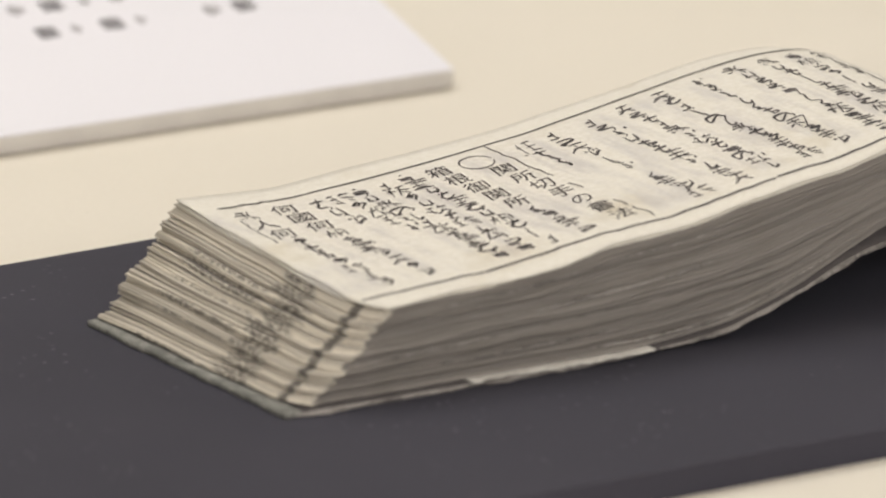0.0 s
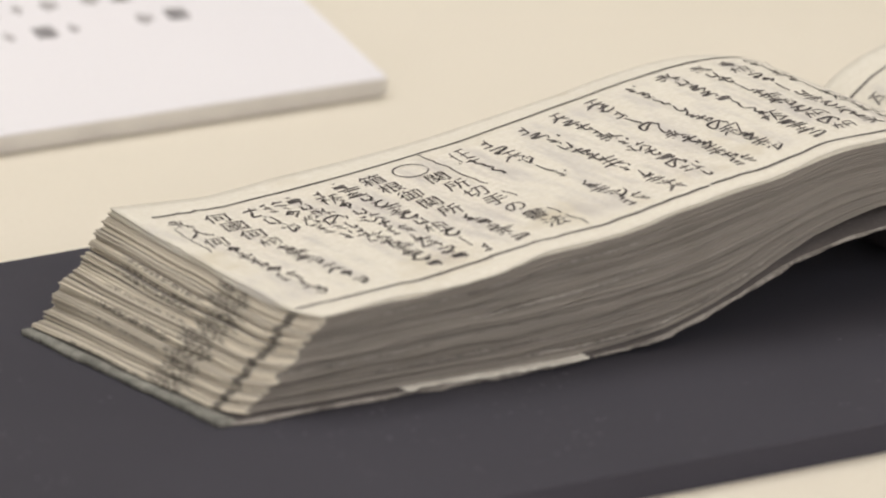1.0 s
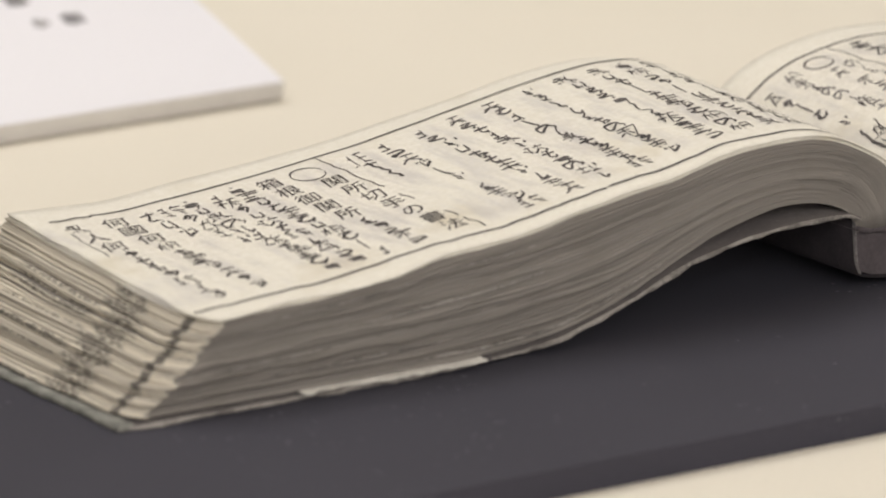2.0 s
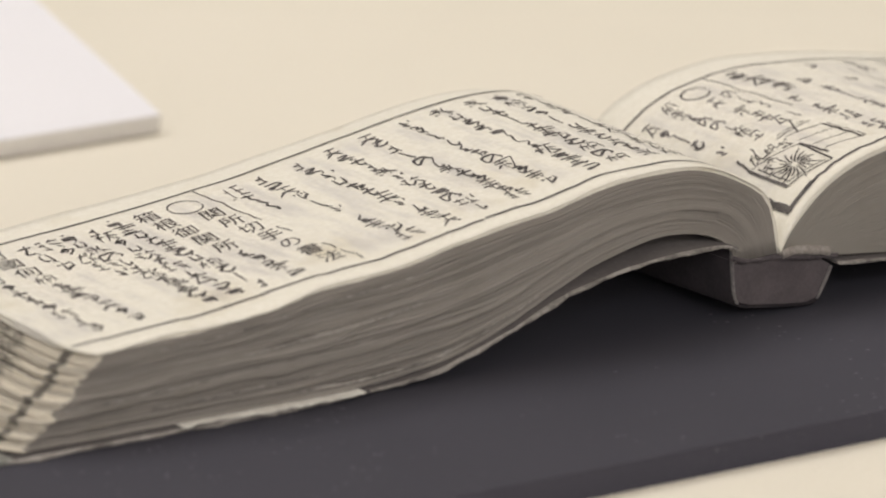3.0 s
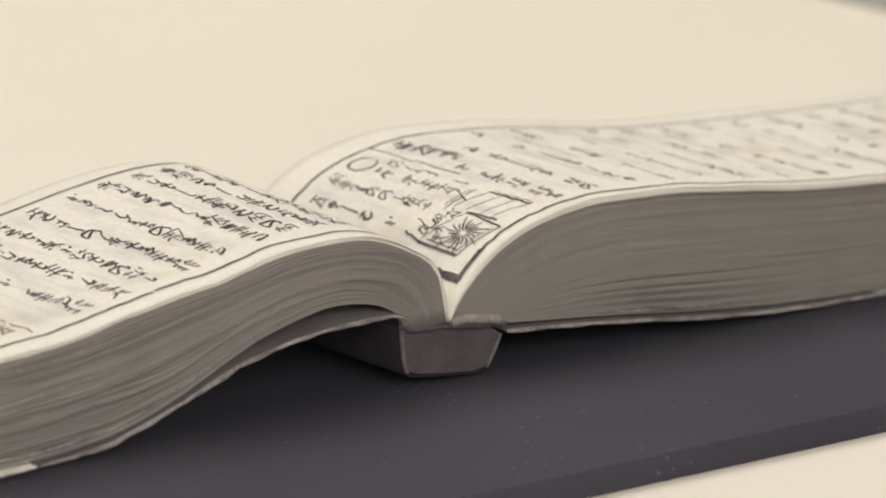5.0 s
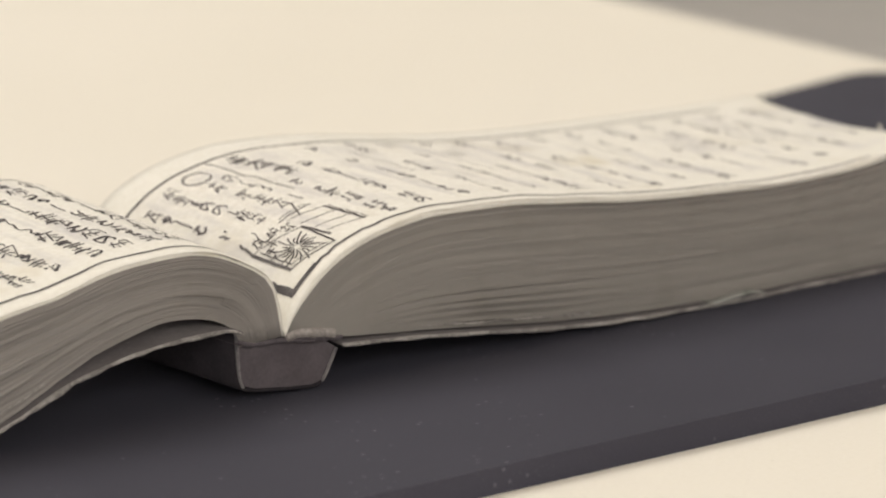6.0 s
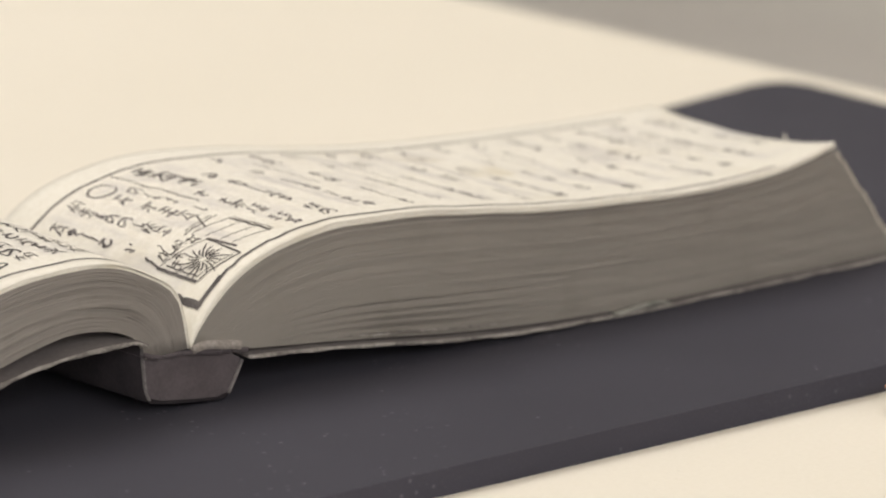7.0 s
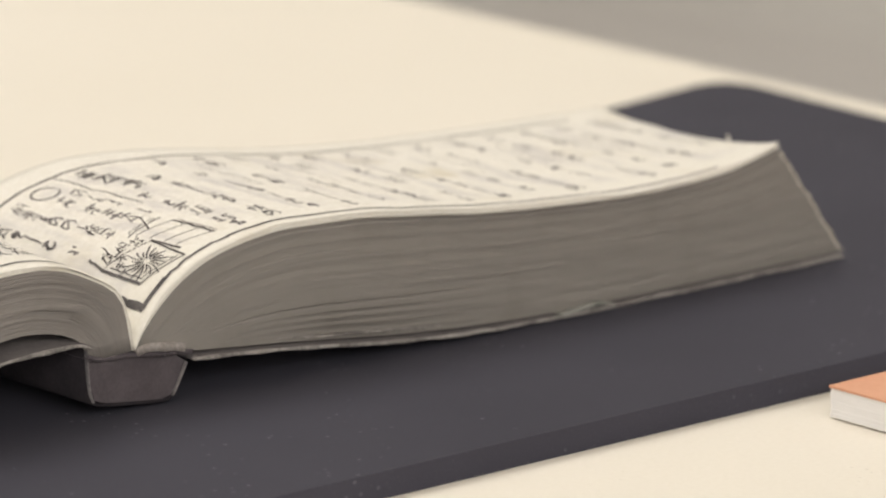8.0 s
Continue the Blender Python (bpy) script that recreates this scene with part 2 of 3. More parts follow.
RIGHT_TOP = [(0.3199, 0.0199), (0.3034, 0.0202), (0.2740, 0.0218), (0.2455, 0.0242), (0.2178, 0.0278), (0.1977, 0.0290), (0.1910, 0.0287), (0.1844, 0.0277), (0.1779, 0.0260), (0.1714, 0.0228), (0.1662, 0.0184), (0.1629, 0.0146), (0.1612, 0.0115)]
RIGHT_LOW = [(0.3378, 0.0009), (0.300, 0.0011), (0.260, 0.0014), (0.2294, 0.0032), (0.1976, 0.0068), (0.1840, 0.0082), (0.1745, 0.0092), (0.1730, 0.0095)]


def smooth_curve(knots, n=160):
    """A Catmull-Rom curve through the knots, evenly spaced; returns n + 1 points."""
    k = [Vector(p) for p in knots]
    k = [2 * k[0] - k[1]] + k + [2 * k[-1] - k[-2]]
    fine = []
    for i in range(1, len(k) - 2):
        for j in range(24):
            f = j / 24
            fine.append(0.5 * (2 * k[i] + (k[i + 1] - k[i - 1]) * f + (2 * k[i - 1] - 5 * k[i] + 4 * k[i + 1] - k[i + 2]) * f * f + (3 * k[i] - k[i - 1] - 3 * k[i + 1] + k[i + 2]) * f ** 3))
    fine.append(k[-2])
    run = np.concatenate([[0], np.cumsum([(b - a).length for a, b in zip(fine, fine[1:])])])
    want = np.linspace(0, run[-1], n + 1)
    return np.stack([np.interp(want, run, [p[i] for p in fine]) for i in (0, 1)], axis=1)


CURVES = {"left": (smooth_curve(LEFT_LOW), smooth_curve(LEFT_TOP)), "right": (smooth_curve(RIGHT_LOW), smooth_curve(RIGHT_TOP))}


def rise(side, x, y, h):
    """How far a sheet at height h of its half (0 to 1) lifts towards the back, and at the curled near corner."""
    v = y / DEPTH
    if side == "left":
        droop = 0.0016 * max(0, (v - 0.87) / 0.13) * min(1, max(0, (x - 0.05) / 0.06))
        ripple = 0.0008 * noise.noise((x * 85, 9.3, v * 2)) * max(0, 1 - v) ** 3 * min(1, max(0, (x - 0.02) / 0.02)) * min(1, max(0, (0.14 - x) / 0.03))
        return (0.003 + 0.0018 * max(0, 1 - max(0, x - 0.015) / 0.02) * v) * v * h + ripple * h * h - droop * h
    curl = min(1, max(0, (x - 0.26) / 0.06)) ** 3 * 0.0052 * max(0, 1 - v) ** 3.2
    wave = 0.0006 * noise.noise((x * 70, 3.1, v * 1.5)) * max(0, 1 - v) ** 2 * min(1, max(0, (x - 0.19) / 0.03))
    return (curl + wave + 0.001 * v * min(1, max(-0.05, (0.26 - x) / 0.06))) * h


def slant(s, v, h):
    """The fore-edge of the second half runs askew: its far end reaches further out."""
    return 0.0115 * v * h * max(0, 1 - s * 2.5)


def sheet_point(side, s, y, h):
    """A place within one half of the book: s from fore-edge to spine, y from near to far, h from the lowest leaf to the open page."""
    low, top = CURVES[side]
    i = min(max(s, 0), 1) * 160
    j = min(int(i), 159)
    f = i - j
    p = (low[j] * (1 - f) + low[j + 1] * f) * (1 - h) + (top[j] * (1 - f) + top[j + 1] * f) * h
    return Vector((p[0], y, p[1] + rise(side, p[0], y, h)))


def page_point(x, y, lift=0.0):
    """The place on the open pages over plan position (x, y)."""
    side = "left" if x < 0.1612 else "right"
    xs, zs = CURVES[side][1][:, 0], CURVES[side][1][:, 1]
    x2 = x + 0.0004
    if side == "right":
        lifts = np.array([rise(side, q, y, 1) for q in xs])
        xs = xs + 0.0115 * y / DEPTH * np.maximum(0, 1 - 2.5 * np.linspace(0, 1, len(xs)))
        xs, zs = xs[::-1], (zs + lifts)[::-1]
        z, z2 = float(np.interp(x, xs, zs)), float(np.interp(x2, xs, zs))
    else:
        z = float(np.interp(x, xs, zs)) + rise(side, x, y, 1)
        z2 = float(np.interp(x2, xs, zs)) + rise(side, x2, y, 1)
    slope = (z2 - z) / 0.0004
    n = Vector((-slope, 0, 1)).normalized()
    return Vector((x, y, z)) + n * lift


def leaf_bm(side, h0, h1, seed, rough, gap, recess=0.0):
    """One leaf (or a few that cling together): a thin slab with uneven near edge and fore-edge."""
    ns, ny = 64, 9
    bm = bmesh.new()
    uv = bm.loops.layers.uv.new("sheet")
    rnd = random.Random(seed)
    near = (noise.noise((seed * 0.29, 2.2, 0.1)) * 0.0013 + rnd.uniform(-0.0002, 0.0002)) * rough
    far = DEPTH + rnd.uniform(-0.0005, 0.0005)
    end = (noise.noise((seed * 0.27, 6.2, 0.4)) * 0.0010 + rnd.choice((-0.0005, -0.0002, 0.0, 0.0, 0.0002, 0.0004))) * rough + recess
    wave = rnd.uniform(0, 99)
    near += recess * 0.6
    if h1 > 0.9:
        end = abs(end)
    layers = []
    for top_side in (0, 1):
        grid = []
        for i in range(ns + 1):
            s = (i / ns) ** 1.25
            h = h1 - (h1 - h0) * gap * (1 - s ** 3 if side == "left" or h0 > 0.35 else math.exp(-((s - 0.74) / 0.17) ** 2)) if top_side else h0
            row = []
            for j in range(ny):
                v = (j / (ny - 1)) ** 1.5
                lead = (1 - s ** 3) * (noise.noise((s * 11, seed * 0.17, 3.1)) * 0.0010 + noise.noise((s * 45, seed * 0.4, 7.7)) * 0.0004) * rough
                y = (near * (1 - s ** 4) + lead) * (1 - v) + far * v
                sway = noise.noise((s * 7, v * 1.5, seed * 0.12 + wave * 0.004)) * 0.017 * rough * min(1, s * 4 + 0.5)
                hh = min(1, max(0, h + sway * (1 - abs(2 * h - 1)) * 3))
                p = sheet_point(side, s, y, hh)
                fade = max(0, 1 - s * 16)
                sign = 1 if side == "left" else -1
                corner = max(0, 1 - v * 7) ** 2 * 0.0035 if side == "left" else 0
                p.x += slant(s, v, hh) if side == "right" else 0
                p.x += sign * fade * (end + corner + (noise.noise((v * 5, seed * 0.11, 1.7)) * 0.0008 + noise.noise((v * 16, seed * 0.5, 1.7)) * 0.00022) * rough)
                row.append((bm.verts.new(p), s, y))
            grid.append(row)
        layers.append(grid)
    low, top = layers

    def quad(*c):
        f = bm.faces.new([k[0] for k in c])
        f.smooth = True
        for loop, k in zip(f.loops, c):
            loop[uv].uv = (k[1], k[2])

    for i in range(ns):
        for j in range(ny - 1):
            quad(top[i][j], top[i + 1][j], top[i + 1][j + 1], top[i][j + 1])
            quad(low[i][j], low[i][j + 1], low[i + 1][j + 1], low[i + 1][j])
        quad(low[i][0], low[i + 1][0], top[i + 1][0], top[i][0])
        quad(low[i][-1], top[i][-1], top[i + 1][-1], low[i + 1][-1])
    for j in range(ny - 1):
        quad(low[0][j], top[0][j], top[0][j + 1], low[0][j + 1])
        quad(low[-1][j], low[-1][j + 1], top[-1][j + 1], top[-1][j])
    for e in bm.edges:
        e.smooth = len(e.link_faces) == 2 and e.calc_face_angle(0) < 0.6
    return bm


book = thing("book", (0, 0, BOARD), "thick old open book with printed pages on the dark board", "book")
book.rotation_euler.z = radians(-0.25)


def page_bm(side):
    """The open page itself: the topmost sheet, with a slightly ragged rim."""
    bm = bmesh.new()
    ns, ny = 110, 26
    grids = []
    for lift in (0.0, 0.00022):
        grid = []
        for i in range(ns + 1):
            s = i / ns
            row = []
            for j in range(ny + 1):
                v = j / ny
                y = -0.0002 + (noise.noise((s * 14, 5.5, 1.0)) * 0.0009 + noise.noise((s * 50, 5.5, 3.0)) * 0.0003) * (1 - v) + v * (DEPTH + 0.0002 + noise.noise((s * 9, 1.5, 4.0)) * 0.0006)
                p = sheet_point(side, s, y, 1)
                corner = max(0, 1 - v * 7) ** 2 * 0.003 if side == "left" else 0
                p.x += slant(s, v, 1) if side == "right" else -0.0006 * max(0, 1 - s * 16)
                p.x += max(0, 1 - s * 16) * (corner + noise.noise((v * 8, 8.5, 2.0)) * 0.0005)
                p.z += lift + noise.noise((p.x * 90, y * 70, 0.3)) * 0.00005
                row.append(bm.verts.new(p))
            grid.append(row)
        grids.append(grid)
    low, top = grids
    for i in range(ns):
        for j in range(ny):
            bm.faces.new((top[i][j], top[i + 1][j], top[i + 1][j + 1], top[i][j + 1]))
            bm.faces.new((low[i][j], low[i][j + 1], low[i + 1][j + 1], low[i + 1][j]))
        bm.faces.new((low[i][0], low[i + 1][0], top[i + 1][0], top[i][0]))
        bm.faces.new((low[i][-1], top[i][-1], top[i + 1][-1], low[i + 1][-1]))
    for j in range(ny):
        bm.faces.new((low[0][j], top[0][j], top[0][j + 1], low[0][j + 1]))
        bm.faces.new((low[-1][j], low[-1][j + 1], top[-1][j + 1], top[-1][j]))
    return bm


PAGE_LEFT = part("page", page_bm("left"), PAGE, book, "open cream page closely printed with black script", True)
PAGE_RIGHT = part("page", page_bm("right"), PAGE, book, "open cream page with script and a small drawing", True)
GROOVES = {11: 0.0006, 12: 0.0008, 26: 0.0008, 40: 0.0014, 41: 0.0018, 42: 0.0009, 53: 0.0008}  # leaves that lie back between the gatherings
for side, count, rough in (("left", 62, 1.0), ("right", 58, 0.3)):
    rnd = random.Random(5 if side == "left" else 9)
    for k in range(count):
        loose = (0.0, 0.0, 0.0, 0.0, 0.05, 0.15, 0.6) if side == "left" else (0.0, 0.3, 0.8) if k < 13 else (0.0, 0.0, 0.0, 0.05)
        gap = 0.92 if side == "right" and (count - 4 <= k <= count - 3 or k in (2, 5, 6, 9, 13, 17)) else rnd.choice(loose)
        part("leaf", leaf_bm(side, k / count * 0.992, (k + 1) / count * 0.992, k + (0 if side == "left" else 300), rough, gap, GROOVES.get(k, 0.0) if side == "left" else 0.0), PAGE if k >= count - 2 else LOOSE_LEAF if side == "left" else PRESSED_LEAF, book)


def strip_bm(knots, y0, y1, thick, seed, ragged=0.0004, n=90):
    """A thin sheet swept along a curve in the XZ plane, with ragged near edge."""
    c = smooth_curve(knots, n)
    bm = bmesh.new()
    rows = []
    for i, (x, z) in enumerate(c):
        a, b = c[max(0, i - 1)], c[min(n, i + 1)]
        nrm = Vector((-(b[1] - a[1]), 0, b[0] - a[0])).normalized()
        e = noise.noise((x * 160, seed, 0.5)) * ragged + noise.noise((x * 600, seed, 2.5)) * ragged * 0.5
        p = Vector((x, 0, z))
        row = []
        for y in (y0 + e, (y0 + y1) / 2, y1 + e):
            for k in (0, 1):
                q = p + nrm * thick * k
                q.y = y
                row.append(bm.verts.new(q))
        rows.append(row)
    for a, b in zip(rows, rows[1:]):
        for i, j in ((0, 1), (1, 3), (3, 5), (5, 4), (4, 2), (2, 0)):
            bm.faces.new((a[i], b[i], b[j], a[j]))
    for r in (rows[0], rows[-1]):
        bm.faces.new((r[0], r[1], r[3], r[2]))
        bm.faces.new((r[2], r[3], r[5], r[4]))
    return bm


COVER_LEFT = [(-0.0015, 0.0002), (0.030, 0.0002), (0.060, 0.0002), (0.0793, 0.0010), (0.0912, 0.0032), (0.1032, 0.0069), (0.1093, 0.0095), (0.1154, 0.0115), (0.1276, 0.0138), (0.1400, 0.0149), (0.1480, 0.0147), (0.1510, 0.0136)]
COVER_RIGHT = [(0.3362, 0.0002), (0.300, 0.0002), (0.260, 0.0004), (0.2294, 0.0020), (0.1976, 0.0056), (0.1840, 0.0070), (0.1740, 0.0078)]
SPINE_CURVE = [(0.1512, 0.0136), (0.1515, 0.0090), (0.1519, 0.0055), (0.1527, 0.0034), (0.1550, 0.0026), (0.1620, 0.0017), (0.1680, 0.0011), (0.1702, 0.0016), (0.1718, 0.0044), (0.1733, 0.0074)]
part("cover", strip_bm(COVER_LEFT, -0.0010, DEPTH + 0.0012, 0.0006, 4.0), COVER, book, "worn blue-grey paper cover bowing up from the board", True)
part("cover", strip_bm(COVER_RIGHT, -0.0008, DEPTH + 0.0012, -0.0006, 14.0), COVER, book, "worn blue-grey paper cover", True)
# The strip's shade is in its colour.
part("spine", strip_bm(SPINE_CURVE, 0.0009, DEPTH, -0.0005, 24.0, 0.0002), SPINE_SHADED, book, "brown-violet spine strip standing off the leaves, coloured dark as if shaded", True)
part("lining", strip_bm([(0.1508, 0.0116), (0.1540, 0.0106), (0.1580, 0.0104), (0.1612, 0.0101), (0.1680, 0.0094), (0.1745, 0.0086)], 0.0001, DEPTH, 0.0009, 34.0, 0.0010, 240), SPINE, book, "dull violet paper lining along the back of the leaves", True)
part("glue_patch", strip_bm([(0.1620, 0.0104), (0.1645, 0.0108), (0.1680, 0.0104), (0.1722, 0.0096)], -0.0007, 0.002, 0.0015, 36.0, 0.0006, 90), LINING, book, "pale glue stain at the foot of the leaves", True)
part("frayed_edge", strip_bm([(x, z - 0.0001) for x, z in COVER_LEFT], -0.0018, 0.0012, 0.00055, 44.0, 0.0010, 300), WARM_RIM, book, "pale frayed edge of the worn cover", True)
part("frayed_edge", strip_bm([(x, z - 0.0001) for x, z in COVER_RIGHT], -0.0016, 0.0010, -0.0005, 54.0, 0.0009, 300), WARM_RIM, book, "pale frayed edge of the worn cover", True)
# Scuffed rim, made pale and deep to paint the light on the flank's near end.
part("spine_rim", strip_bm([(x - 0.0001, z) for x, z in SPINE_CURVE[:4]], 0.0002, 0.0036, -0.0003, 64.0, 0.0009, 60), DULL_RIM, book, "scuffed rim of the spine, coloured pale as its lit near strip", True)
part("spine_rim", strip_bm([(x + 0.0001, z) for x, z in SPINE_CURVE[7:]], 0.0003, 0.0014, -0.0004, 66.0, 0.0005, 60), DULL_RIM, book, "dull worn rim of the spine", True)


def filled_bm(knots, y0, y1):
    """A solid under a line of knots, closed across their ends."""
    bm = bmesh.new()
    a = [bm.verts.new((x, y0, z)) for x, z in knots]
    b = [bm.verts.new((x, y1, z)) for x, z in knots]
    bm.faces.new(a)
    bm.faces.new(b[::-1])
    for i in range(len(knots)):
        j = (i + 1) % len(knots)
        bm.faces.new((a[i], b[i], b[j], a[j]))
    return bm


part("spine_core", filled_bm([(0.1514, 0.0116)] + [(x + (0.0001 if x < 0.16 else -0.0001), z + 0.0002) for x, z in SPINE_CURVE[1:]] + [(0.1700, 0.0096), (0.1612, 0.0102)], 0.0006, DEPTH - 0.002), SPINE, book, "dull violet-brown paper inside the spine")

def end_rim_bm(x0, x1, z1, seed, n=120):
    """The worn end of the cover beyond the leaves, uneven along the fore-edge."""
    bm = bmesh.new()
    rows = []
    for i in range(n + 1):
        y = -0.0012 + (DEPTH + 0.0024) * i / n
        e = noise.noise((y * 130, seed, 0.2)) * 0.0005 + noise.noise((y * 1100, seed, 4.2)) * 0.0003
        lift = z1 + noise.noise((y * 90, seed, 8.2)) * 0.0002
        rows.append([bm.verts.new(c) for c in ((x0 + e, y, 0.00005), (x0 + e, y, lift), (x1, y, lift + 0.0001), (x1, y, 0.00005))])
    for a, b in zip(rows, rows[1:]):
        for k in range(4):
            bm.faces.new((a[k], b[k], b[(k + 1) % 4], a[(k + 1) % 4]))
    bm.faces.new(rows[0])
    bm.faces.new(rows[-1])
    return bm


part("cover_rim", end_rim_bm(-0.0018, 0.0012, 0.0010, 84.0), RIM, book, "worn grey-green end of the cover", True)

# torn slip of lining paper that sticks out under the leaves
for knots, reach, seed in (([(0.034, 0.0009), (0.042, 0.0009), (0.049, 0.0008)], -0.0021, 74.0), ([(0.0475, 0.0009), (0.056, 0.0009), (0.0625, 0.0009), (0.0705, 0.0011)], -0.0029, 77.0)):
    part("torn_slip", strip_bm(knots, reach, 0.003, 0.0003, seed, 0.0014, 140), FRAY, book, "torn white paper slip showing under the leaves", True)


def sliver_bm(side, h, s0, s1, seed, n=80):
    """A leaf edge that stands out a little from its neighbours, torn and pale."""
    bm = bmesh.new()
    rows = []
    for i in range(n + 1):
        f = i / n
        fade = math.sin(math.pi * f)
        y = -0.0009 * fade + noise.noise((f * 30, seed, 0.7)) * 0.0004 + 0.0003
        hh = h + noise.noise((f * 5, seed, 3.7)) * 0.012
        a, b = sheet_point(side, s0 + (s1 - s0) * f, y, hh), sheet_point(side, s0 + (s1 - s0) * f, y, hh + 0.014)
        rows.append([bm.verts.new(c) for c in (a, b, b + Vector((0, 0.002, 0)), a + Vector((0, 0.002, 0)))])
    for a, b in zip(rows, rows[1:]):
        for k in range(4):
            bm.faces.new((a[k], b[k], b[(k + 1) % 4], a[(k + 1) % 4]))
    bm.faces.new(rows[0])
    bm.faces.new(rows[-1])
    return bm


for side, h, s0, s1, seed in (("left", 0.06, 0.36, 0.62, 1.0), ("left", 0.12, 0.55, 0.74, 2.0), ("left", 0.20, 0.10, 0.40, 3.0), ("left", 0.38, 0.02, 0.22, 4.0), ("left", 0.56, 0.20, 0.48, 5.0), ("left", 0.85, 0.05, 0.50, 6.0), ("right", 0.03, 0.62, 0.88, 7.0)):
    part("leaf_edge", sliver_bm(side, h, s0, s1, seed), WARM_RIM, book, "pale torn leaf edge", True)
part("torn_flap", strip_bm([(0.2620, 0.0009), (0.2675, 0.0013), (0.2715, 0.0015), (0.2755, 0.0009)], -0.0022, 0.001, 0.0003, 94.0, 0.0006, 50), RIM, book, "small torn flap of the cover", True)

# ---- printing on the open pages ----
LIFT = 0.00032


def ribbon(bm, pts, width, taper=True):
    """A brush stroke on the page along plan positions, as a thin band of ink."""
    rows = []
    n = len(pts)
    for i, p in enumerate(pts):
        a, b = pts[max(0, i - 1)], pts[min(n - 1, i + 1)]
        d = Vector((b[0] - a[0], b[1] - a[1]))
        d = d.normalized() if d.length > 1e-9 else Vector((1, 0))
        w = width * (0.55 + 0.45 * math.sin(math.pi * (i + 0.6) / (n + 0.2))) * (0.6 + 0.8 * abs(d.x)) if taper else width
        rows.append([bm.verts.new(page_point(p[0] - d.y * w * k, p[1] + d.x * w * k, LIFT)) for k in (-0.5, 0.5)])
    for a, b in zip(rows, rows[1:]):
        bm.faces.new((a[0], b[0], b[1], a[1]))


def line_points(a, b, step=0.0012, wander=0.0, seed=0.0):
    n = max(2, int(math.dist(a, b) / step) + 1)
    out = []
    for i in range(n + 1):
        f = i / n
        out.append((a[0] + (b[0] - a[0]) * f + noise.noise((f * 9, seed, 0.4)) * wander, a[1] + (b[1] - a[1]) * f + noise.noise((f * 11, seed, 5.4)) * wander))
    return out


def bent(p, q, r, n=5):
    """A short curved stroke from p to r, drawn towards q."""
    out = []
    for i in range(n + 1):
        f = i / n
        out.append(tuple((1 - f) ** 2 * a + 2 * f * (1 - f) * b + f * f * c for a, b, c in zip(p, q, r)))
    return out


def flowing(pts, n=4):
    """A soft line through the given places."""
    k = [Vector(p) for p in pts]
    k = [k[0]] + k + [k[-1]]
    out = []
    for i in range(1, len(k) - 2):
        for j in range(n):
            f = j / n
            out.append(tuple(0.5 * (2 * k[i] + (k[i + 1] - k[i - 1]) * f + (2 * k[i - 1] - 5 * k[i] + 4 * k[i + 1] - k[i + 2]) * f * f + (3 * k[i] - k[i - 1] - 3 * k[i + 1] + k[i + 2]) * f ** 3)))
    return out + [tuple(k[-1])]


# Shapes of worn print that cannot be read, as brush strokes on a grid of ten by ten (across, down).
LOOSE = ["63452817133262758678", "42444748596867", "2333 5363 42464857667572", "22527243352648687786", "3141 2474 5145486967", "2363 41444749 46667758",
         "23634526375778", "5254575929 3555", "32353757 62656758", "5143355738596959", "5141 2444647545367768", "3242526354456575594837", "42525544344363745758", "24647648392847", "2373 5145374868", "324456 7274 3658"]
CLOSE = ["2171 2474 4146 1777 4549 3649 5679", "3138 1828 2333 5181 6167 5484 5787 4989", "1474 4148 4569 2262 2949", "3127 2228 1444 5181 5385 6149 5588",
         "1181 2383 4148 2666 2868 1989", "3112 2138 1434 1748 6153 5282 5486 6689", "2171 2124 7174 3555 4449 1777 4838 5868", "1444 3118 3438 5182 5258 8288 5575", "4118 2363 2848 5161 5459 6482 5589", "2252 1464 4147 2737 6155 5588 6768", "1171 4118 4355 5379 2767", "3136 1353 1757 6266 6689 8184 5878", "2242 3238 1448 6163 5383 6549 6588",
         "1363 4149 3517 4567 2181", "2161 1474 2676 4146 3849 5869", "4145 2272 2676 4619 4679"]
SWEEP = ["41444649", "3245475859", "42534648"]


def brush_mark(bm, x, y, w, h, rnd, shapes, width):
    """One mark of the column; returns where its last stroke ends."""
    last = None
    for stroke in rnd.choice(shapes).split():
        pts = []
        for k in range(0, len(stroke), 2):
            u, v = int(stroke[k]) / 9 - 0.5 + rnd.uniform(-0.04, 0.04), 0.5 - int(stroke[k + 1]) / 9 + rnd.uniform(-0.04, 0.04)
            pts.append((x + u * w + 0.12 * v * w, y + v * h))
        ribbon(bm, flowing(pts, 3) if len(pts) > 2 else bent(pts[0], ((pts[0][0] + pts[1][0]) / 2 + rnd.uniform(-0.05, 0.05) * w, (pts[0][1] + pts[1][1]) / 2 + rnd.uniform(-0.04, 0.08) * h), pts[1], 4), width * rnd.uniform(0.85, 1.2))
        last = pts[-1]
    return last


